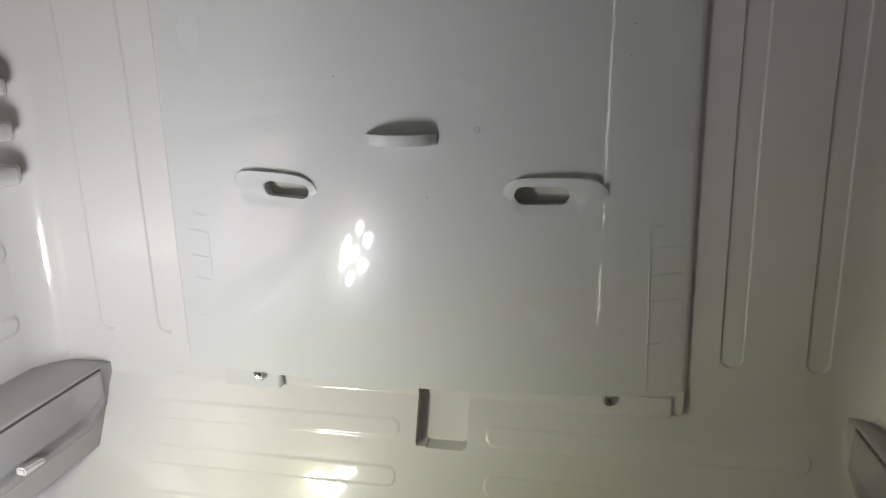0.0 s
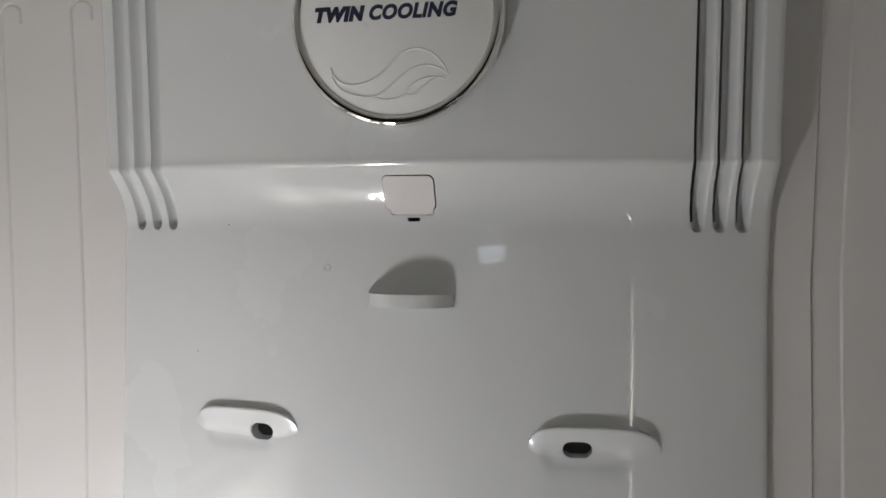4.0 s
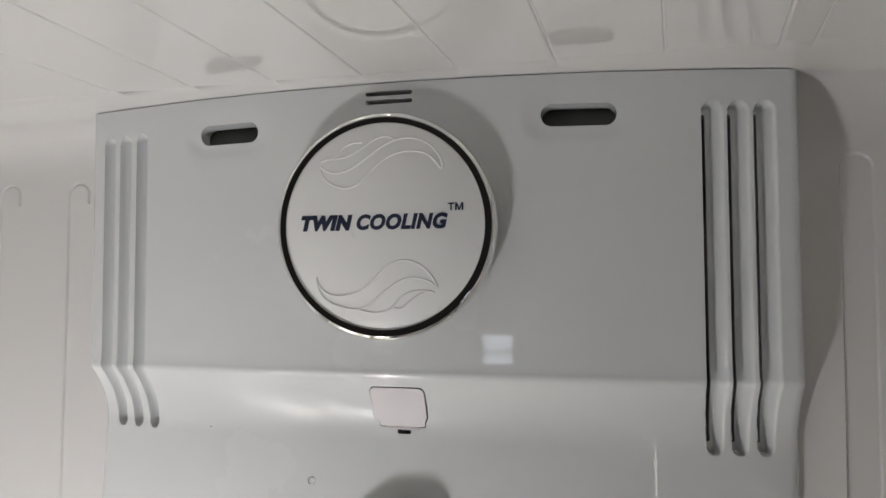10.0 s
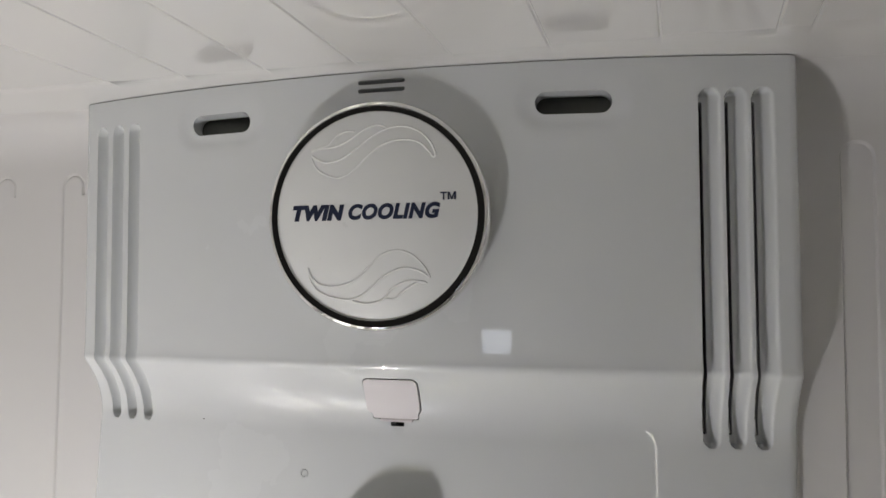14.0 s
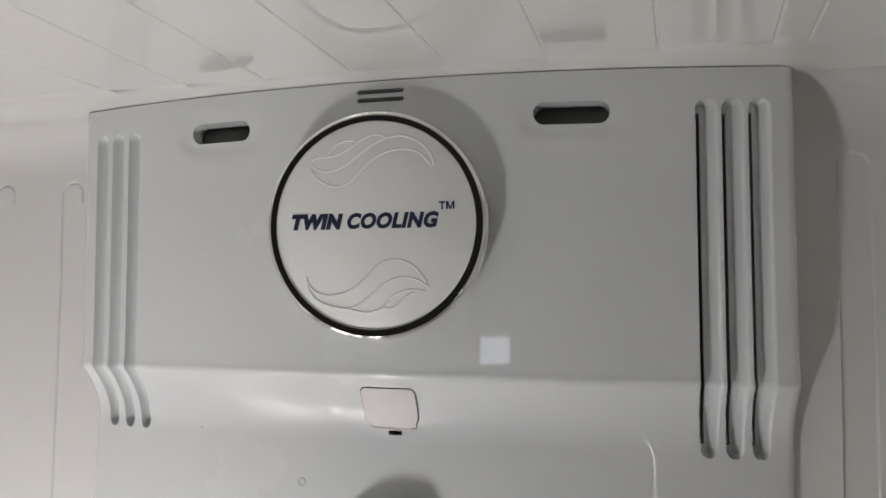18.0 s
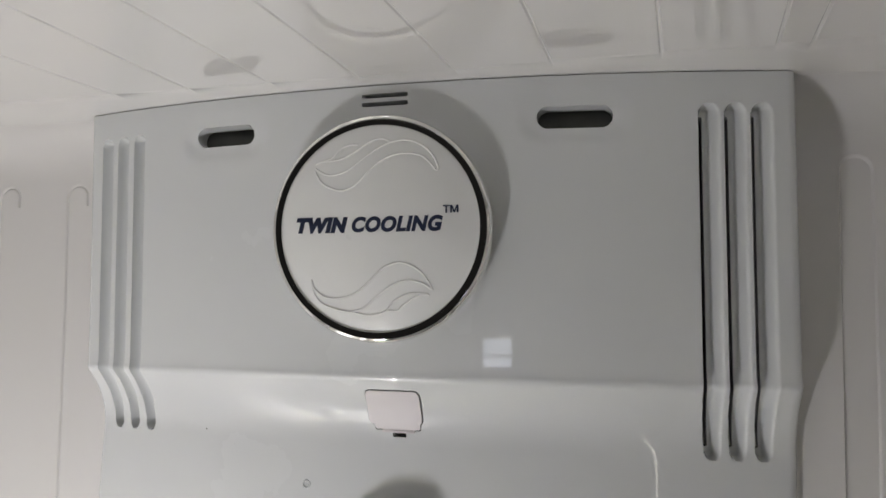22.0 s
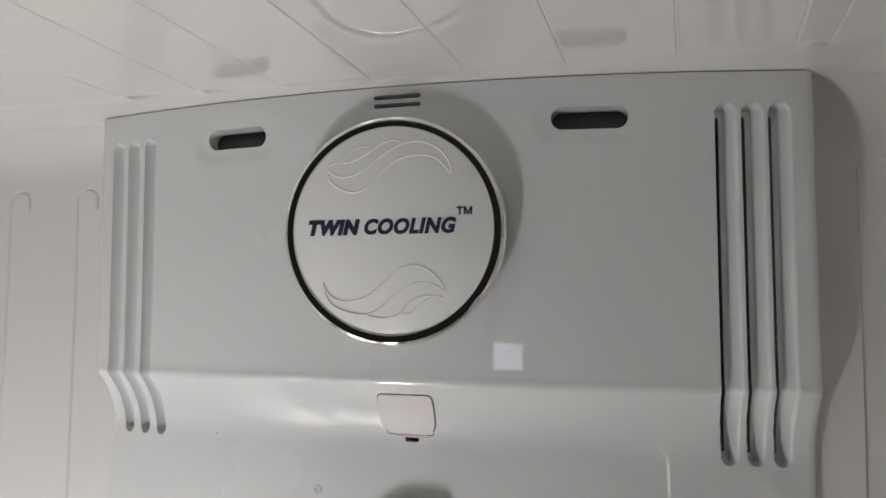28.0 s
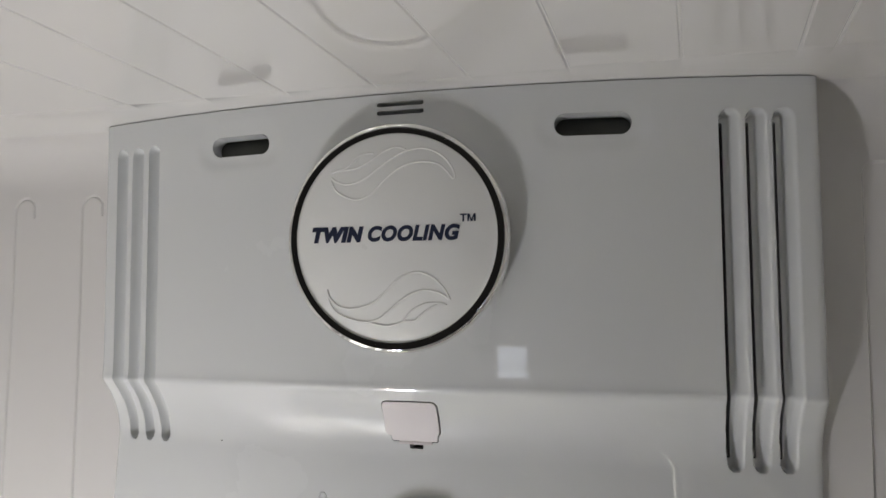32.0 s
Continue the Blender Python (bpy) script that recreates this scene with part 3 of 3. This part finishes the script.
def words(text, size, shear, bold, x, z, width, name, spacing=1.06):
    cu = bpy.data.curves.new(name, "FONT")
    cu.body, cu.size, cu.shear, cu.offset, cu.extrude = text, 1.0, shear, bold / size, 0.00012 / size
    cu.space_character = spacing
    tmp = new(name + "_outline", cu)
    me = bpy.data.meshes.new_from_object(tmp.evaluated_get(bpy.context.evaluated_depsgraph_get()))
    bpy.data.objects.remove(tmp)
    bpy.data.curves.remove(cu)
    lo, hi = min(v.co.x for v in me.vertices), max(v.co.x for v in me.vertices)
    k = width / (hi - lo)
    for v in me.vertices:
        v.co = Vector((x + (v.co.x - lo) * k, FACE_Y - v.co.z * size, z + v.co.y * size))
    me.materials.append(INK)
    ob = new(name, me)
    ob.parent = badge
    return ob


words("TWIN", 0.0080, 0.24, 0.00058, -0.0360, -0.0013, 0.0230, "lettering", 1.10)["label"] = "bold slanted navy word TWIN"
words("COOLING", 0.0082, 0.24, 0.00042, -0.0112, -0.0013, 0.0390, "lettering", 1.09)["label"] = "slanted navy word COOLING"
words("T", 0.0044, 0.0, 0.00010, 0.0278, 0.0056, 0.0027, "lettering")["label"] = "small navy trademark letter"
stem, high, wide = 0.0007, 0.0031, 0.0034
em = [(0, 0), (0, high), (1.1 * stem, high), (wide / 2, 1.2 * stem), (wide - 1.1 * stem, high), (wide, high), (wide, 0), (wide - stem, 0), (wide - stem, 0.68 * high), (wide / 2 + 0.4 * stem, 0), (wide / 2 - 0.4 * stem, 0), (stem, 0.68 * high), (stem, 0)]
part("lettering", prism_bm([(0.0308 + a, 0.0056 + b) for a, b in em], 0.0006, FACE_Y - 0.00012), INK, badge, "small navy trademark letter", angle=20)

# embossed waves: units of the badge, 1 = its face's radius
WAVES = [
    [(-0.68, 0.56), (-0.60, 0.44), (-0.415, 0.37), (-0.26, 0.42), (-0.12, 0.56), (0.046, 0.69), (0.23, 0.74), (0.415, 0.72), (0.52, 0.64), (0.575, 0.57)],
    [(0.575, 0.57), (0.60, 0.594), (0.554, 0.70), (0.446, 0.81), (0.29, 0.87), (0.11, 0.855), (-0.046, 0.78), (-0.20, 0.67), (-0.354, 0.563), (-0.51, 0.523), (-0.615, 0.55), (-0.68, 0.594)],
    [(0.11, 0.855), (0.015, 0.89), (-0.11, 0.86), (-0.26, 0.763), (-0.415, 0.686), (-0.60, 0.66), (-0.68, 0.64)],
    [(-0.23, 0.83), (-0.32, 0.83), (-0.415, 0.794), (-0.51, 0.695), (-0.66, 0.655)],
    [(-0.68, -0.53), (-0.646, -0.62), (-0.54, -0.70), (-0.385, -0.71), (-0.20, -0.65), (-0.046, -0.51), (0.077, -0.39), (0.23, -0.34), (0.385, -0.375), (0.51, -0.48), (0.585, -0.60)],
    [(-0.68, -0.53), (-0.66, -0.64), (-0.57, -0.76), (-0.415, -0.82), (-0.246, -0.837), (-0.11, -0.79), (0.015, -0.68), (0.17, -0.56), (0.32, -0.51), (0.48, -0.535), (0.585, -0.60)],
    [(-0.215, -0.843), (-0.046, -0.868), (0.11, -0.82), (0.20, -0.714), (0.354, -0.637), (0.54, -0.637)],
    [(0.14, -0.81), (0.23, -0.81), (0.32, -0.73), (0.446, -0.65), (0.554, -0.646)],
]
for w in WAVES:
    c, k = math.cos(0.032), math.sin(0.032)
    pts = spline([(0.0418 * (a * c + b * k), FACE_Y + 0.0001, 0.0418 * (b * c - a * k)) for a, b in w], 8)
    part("wave_line", tube_bm(pts, 0.00044, 8, 0.9), EMBOSS, badge)

# embossed lines and ejector marks on the cover
def bead(points, radius=0.00042):
    pts = [(x, cover_y(x, z) - 0.00005, z) for x, z in points]
    part("moulded_line", tube_bm(pts, radius, 6, 0.95), COVER, cover)


def line(a, b, n=8):
    return [(a[0] + (b[0] - a[0]) * i / n, a[1] + (b[1] - a[1]) * i / n) for i in range(n + 1)]


bead(line((0.0400, 0.9540), (0.0440, 0.8475), 20), 0.0004)
for a, b in (((0.0402, 0.9535), (0.048, 0.9542)), ((0.0404, 0.9412), (0.0602, 0.9424)), ((0.0413, 0.9248), (0.0606, 0.9262)), ((0.0602, 0.9424), (0.0606, 0.9262)), ((0.0420, 0.9088), (0.0609, 0.9102)), ((0.0609, 0.9102), (0.0619, 0.8837)), ((0.0430, 0.8817), (0.0500, 0.8820))):
    bead(line(a, b))
bead([(-0.2476, 0.9566), (-0.2450, 0.9544), (-0.2400, 0.9537), (-0.2352, 0.9532)])
for a, b in (((-0.2520, 0.9432), (-0.2363, 0.9418)), ((-0.2519, 0.9263), (-0.2362, 0.9248)), ((-0.2518, 0.9110), (-0.2362, 0.9094)), ((-0.2362, 0.9418), (-0.2364, 0.9120)), ((-0.2476, 0.8843), (-0.2416, 0.8841))):
    bead(line(a, b), 0.00034)
for x, z in ((-0.0590, 1.0090), (-0.1445, 1.1810)):
    pts = [(x + 0.0016 * math.cos(i * math.pi / 12), cover_y(x, z) - 0.0001, z + 0.0016 * math.sin(i * math.pi / 12)) for i in range(24)]
    part("ejector_mark", tube_bm(pts, 0.00042, 6, 0.9, True), COVER, cover)

for x, z in ((0.0235, 1.0480), (-0.0880, 0.9700), (-0.2080, 0.8880), (-0.1420, 1.0390), (-0.2160, 1.1370), (-0.1985, 1.2020), (0.0250, 1.0640)):
    part("speck", tube_bm([(x - 0.0004, cover_y(x, z) - 0.0001, z), (x, cover_y(x, z) - 0.0001, z + 0.0001), (x + 0.0004, cover_y(x, z) - 0.0001, z)], 0.00035, 6, 0.5), DARK, cover)

# screw tabs and screws
for a, b in ((-0.236, -0.1960), (-0.006, 0.0600)):
    part("screw_tab", box_bm((a, 0.4700, 0.8325), (b, WALL_Y + 0.002, 0.8468), 0.0008), COVER, cover)
part("corner_tab", box_bm((0.0572, 0.4722, 0.8322), (0.0690, WALL_Y + 0.004, 0.8520), 0.0026, 3), COVER, cover)


def screw_bm():
    bm = lathe_bm([(0.0, 0.0012), (0.0012, 0.0010), (0.0015, -0.0012), (0.0034, -0.0016), (0.0044, -0.0006), (0.0049, 0.0002), (0.0050, 0.0012)], 28)
    return bm


for x in (-0.2100, 0.0225):
    sc = part("screw", screw_bm(), STEEL, cover, "small cross-head steel screw")
    place(sc, (x, 0.4690, 0.8430))
    for ang in (20, 110):
        # Dark bar stands for the shade in the cross recess.
        sl = part("slot", box_bm((-0.0024, -0.0016, -0.0004), (0.0024, -0.0006, 0.0004)), DARK, sc)
        place(sl, (0, 0.0004, 0), (0, ang, 0))

# ---- side fittings ----
for z in (1.0415, 1.0130, 0.9845):
    br = thing("shelf_support", "white moulded shelf ledge on the side wall", "shelf support", "shelf supports")
    bm = bmesh.new()
    prof = [(0.0, 0.0050), (0.0030, 0.0018), (0.0070, 0.0006), (0.0170, 0.0), (0.0184, -0.0008), (0.0190, -0.0024), (0.0190, -0.0100), (0.0182, -0.0112), (0.0165, -0.0118), (0.0, -0.0126)]
    ends = []
    for y, k in ((0.02, 1.0), (0.454, 1.0), (0.4575, 0.93), (0.4600, 0.66), (0.4660, 0.52), (0.4705, 0.40), (0.4740, 0.1)):
        ends.append([bm.verts.new((LEFT - 0.001 + d * k, y, z + h)) for d, h in prof])
    for p, q in zip(ends, ends[1:]):
        for i in range(len(prof) - 1):
            bm.faces.new((p[i], p[i + 1], q[i + 1], q[i]))
    bm.faces.new(ends[0])
    bm.faces.new(ends[-1][::-1])
    part("ledge", bm, LINER, br, angle=50)


def plate_bm(outline, x0, x1, bevel=0.0006):
    """An outline (y, z) with thickness along x."""
    bm = bmesh.new()
    a = [bm.verts.new((x0, y, z)) for y, z in outline]
    b = [bm.verts.new((x1, y, z)) for y, z in outline]
    bm.faces.new(a)
    bm.faces.new(b[::-1])
    for i in range(len(outline)):
        j = (i + 1) % len(outline)
        bm.faces.new((a[i], a[j], b[j], b[i]))
    if bevel:
        bmesh.ops.bevel(bm, geom=bm.edges[:], offset=bevel, segments=2, affect="EDGES")
    return bm


def drawer_rail(wall_x, face_x, back_y):
    """A moulded boss along the side wall with a hollow slide channel set into it."""
    s = 1 if face_x > wall_x else -1
    rail = thing("drawer_rail", "grey drawer slide channel in a white wall boss, both darkened for shade", "rail", "drawer rails")
    foot = [(-0.055, 0.786), (back_y + 0.001, 0.786), (back_y + 0.020, 0.800), (0.500, 0.800), (0.500, 0.8400), (back_y, 0.8400), (back_y - 0.0003, 0.8125), (back_y - 0.0173, 0.8014), (-0.055, 0.8014)]
    part("boss", plate_bm(foot, wall_x - s * 0.002, face_x - s * 0.0005, 0.0), BOSSMAT, rail)
    deep = abs(face_x - wall_x)
    crown = [(0.0005, 0.8402), (0.0005, 0.8410), (0.0012, 0.8422), (0.0040, 0.8428), (0.5 * deep, 0.8416), (deep - 0.002, 0.8400), (deep + 0.002, 0.8425), (deep + 0.002, 0.8388), (0.0030, 0.8396)]
    bm = bmesh.new()
    rings = []
    for y, k in ((-0.055, 1.0), (back_y - 0.020, 1.0), (back_y - 0.006, 0.95), (back_y + 0.001, 0.75), (back_y + 0.008, 0.5)):
        rings.append([bm.verts.new((face_x - s * d, y, 0.8390 + (z - 0.8390) * k)) for d, z in crown])
    for p, q in zip(rings, rings[1:]):
        for i in range(len(crown)):
            j = (i + 1) % len(crown)
            bm.faces.new((p[i], p[j], q[j], q[i]))
    bm.faces.new(rings[0])
    bm.faces.new(rings[-1][::-1])
    part("boss_top", bm, BOSSMAT, rail, angle=60)
    hollow = [(0.0040, 0.8390), (-0.0008, 0.8390), (-0.0008, 0.8376), (0.0060, 0.8362), (0.0092, 0.8335), (0.0098, 0.8280), (0.0086, 0.8215), (0.0055, 0.8165), (0.0018, 0.8135),
              (0.0010, 0.8128), (0.0048, 0.8118), (0.0048, 0.8085), (0.0006, 0.8078), (-0.0008, 0.8070), (-0.0008, 0.8027), (0.0040, 0.8027)]
    bm = bmesh.new()
    rings = []
    for y, k in ((-0.054, 1.0), (back_y - 0.0300, 1.0), (back_y - 0.0182, 1.0), (back_y - 0.0150, 0.82), (back_y - 0.0050, 0.14), (back_y - 0.0030, 0.0), (back_y - 0.0017, 0.0)):
        up = max(0.0, (y - back_y + 0.0182) / 0.0165)
        ring = []
        for d, z in hollow:
            edge = d > 0.0039 and z in (0.8390, 0.8027)
            low = 0.8027 + 0.0106 * up
            ring.append(bm.verts.new((face_x - s * (d if edge else -0.0008 + (d + 0.0008) * k), y, low + (z - 0.8027) * (0.8390 - low) / 0.0363)))
        rings.append(ring)
    for p, q in zip(rings, rings[1:]):
        for i in range(len(hollow) - 1):
            bm.faces.new((p[i], p[i + 1], q[i + 1], q[i]))
    last = [bm.verts.new((face_x - s * 0.004, back_y - 0.0017, v.co.z)) for v in rings[-1][1:-1]]
    for i in range(len(last) - 1):
        bm.faces.new((rings[-1][i + 1], rings[-1][i + 2], last[i + 1], last[i]))
    part("slide_channel", bm, RAILMAT, rail, angle=40)
    part("channel_stop", box_bm((face_x - 0.0105, -0.058, 0.800), (face_x + 0.0105, -0.0552, 0.842), 0.0006), BOSSMAT, rail)
    part("clip", plate_bm([(back_y - 0.083, 0.8070), (back_y - 0.066, 0.8062), (back_y - 0.066, 0.8100), (back_y - 0.083, 0.8125)], face_x - s * 0.001, face_x + s * 0.006, 0.0012), LINER, rail, "small white locating clip")
    return rail


drawer_rail(LEFT, -0.330, 0.4655)
drawer_rail(RIGHT, 0.160, 0.4640)

# Place of the panel added for the square reflection.
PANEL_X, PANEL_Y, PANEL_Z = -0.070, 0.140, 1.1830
# Unseen strip added for the bright streak; its true source is unknown.
strip = thing("streak_light", "slim glowing strip added to make the cover's streak reflection", "light")
part("cover_lens", box_bm((RIGHT - 0.0030, -0.0470, 0.700), (RIGHT + 0.001, -0.0450, 1.070), 0.0006), STRIPGLOW, strip, "added narrow warm-white glow bar")
part("cover_lens", box_bm((RIGHT - 0.0030, -0.0470, 1.072), (RIGHT + 0.001, -0.0450, 1.150), 0.0006), STRIPDIM, strip, "added narrow warm-white glow bar, dimmer at this end")
part("bezel", box_bm((RIGHT - 0.0012, -0.0515, 0.692), (RIGHT + 0.001, -0.0400, 1.158), 0.0005), LINER, strip)
# Added plate: keeps the strip's glow off the flat rear wall.
part("light_block", box_bm((0.1636, -0.0060, 0.692), (RIGHT + 0.001, -0.0040, 1.158), 0.0004), LINER, strip, "thin unseen plate added to block the strip's glow")
# ---- torch standing on the liner's floor ----
torch = thing("work_torch", "black standing work torch with seven white LEDs", "torch", at=(TORCH.x, TORCH.y, FLOOR_Z))
aim = Vector((-0.49, 0.66, 0.50)).to_track_quat("-Y", "Z").to_matrix().to_4x4()
part("base", box_bm((-0.045, -0.035, 0.0), (0.045, 0.035, 0.016), 0.005, 3), TORCHBODY, torch)
part("stem", lathe_bm([(0.0, 0.0), (0.008, 0.0), (0.008, 0.14), (0.0, 0.14)], 24), TORCHBODY, torch).rotation_euler = (radians(90), 0, 0)
head = part("head", lathe_bm([(0.0, 0.045), (0.030, 0.045), (0.038, 0.036), (0.044, 0.006), (0.046, 0.0), (0.044, 0.0), (0.042, 0.004), (0.0, 0.004)], 48), TORCHBODY, torch)
head.matrix_local = Matrix.Translation((0, 0, TORCH.z - FLOOR_Z)) @ aim
for k in range(7):
    a = k * math.pi / 3 + 0.3
    r = 0.0 if k == 6 else 0.0290
    side = r * math.cos(a)
    led = part("led_lens", lathe_bm([(0.0, -0.0005), (0.0075, -0.0005), (0.0080, 0.0005)], 6), LED_WARM if side > 0.002 else LED, head, "glowing LED lens")
    led.location = (side, 0.003, r * math.sin(a))
    led.rotation_euler = (0, 0, side * (9 if side > 0 else 7))

# Added yellowish spot at the torch: lights the floor so bounce brightens the lip.
floor_fill = bpy.data.lights.new("torch_floor_fill", "SPOT")
floor_fill.energy, floor_fill.color, floor_fill.spot_size, floor_fill.spot_blend, floor_fill.shadow_soft_size = 1.9, (0.97, 0.99, 0.52), radians(130), 1.0, 0.010
floor_fill_ob = new("torch_floor_fill", floor_fill)
floor_fill_ob.matrix_world = look(TORCH + Vector((-0.005, 0.012, 0.0)), (-0.08, 0.40, 0.660))

# Unseen arm and glowing panel, added so the cover mirrors a bright square.
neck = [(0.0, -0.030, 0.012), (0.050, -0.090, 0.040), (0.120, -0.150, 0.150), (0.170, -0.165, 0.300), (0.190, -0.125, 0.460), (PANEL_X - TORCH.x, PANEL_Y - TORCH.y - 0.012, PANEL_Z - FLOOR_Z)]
part("panel_arm", tube_bm(spline(neck, 8), 0.003, 10), TORCHBODY, torch)
panel = part("reflection_panel", box_bm((-0.0195, 0.0, -0.0155), (0.0195, 0.006, 0.0155), 0.0015), TORCHBODY, torch)
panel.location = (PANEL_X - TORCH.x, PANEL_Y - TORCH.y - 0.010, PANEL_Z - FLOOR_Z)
part("diffuser", box_bm((-0.0165, 0.0060, 0.0019), (0.0165, 0.0072, 0.0125), 0.0004), PANE, panel, "cool-white glow added for the square reflection")
part("diffuser", box_bm((-0.0165, 0.0060, -0.0036), (0.0165, 0.0072, 0.0009), 0.0004), PANE, panel, "cool-white glow added for the square reflection")

# ---- cabinet around the liner ----
shell = thing("refrigerator_cabinet", "tall refrigerator cabinet around the white liner", "refrigerator")
for name, lo, hi in (("side_panel", (LEFT - 0.05, FRONT, 0.02), (LEFT - 0.012, 0.56, 1.75)), ("side_panel", (RIGHT + 0.012, FRONT, 0.02), (RIGHT + 0.05, 0.56, 1.75)),
                     ("rear_panel", (LEFT - 0.0115, 0.54, 0.02), (RIGHT + 0.0115, 0.56, 1.75)), ("upper_front", (LEFT - 0.0115, FRONT, TOP + 0.012), (RIGHT + 0.0115, 0.5395, 1.75)),
                     ("lower_front", (LEFT - 0.0115, FRONT, 0.02), (RIGHT + 0.0115, 0.53, FLOOR_Z - 0.032))):
    part(name, box_bm(lo, hi, 0.003), RAILMAT, shell)
for x in (LEFT - 0.02, RIGHT + 0.02):
    for y in (FRONT + 0.04, 0.52):
        foot = part("foot", lathe_bm([(0.0, 0.0), (0.02, 0.0), (0.02, 0.021), (0.0, 0.021)], 20), TORCHBODY, shell)
        place(foot, (x, y, 0.0), (90, 0, 0))
tagged(mesh_object("ground", box_bm((-1.0, -0.9, -0.06), (0.8, 0.75, 0.0)), TILE, False), "brown tiled kitchen floor", "floor", kind="structure")
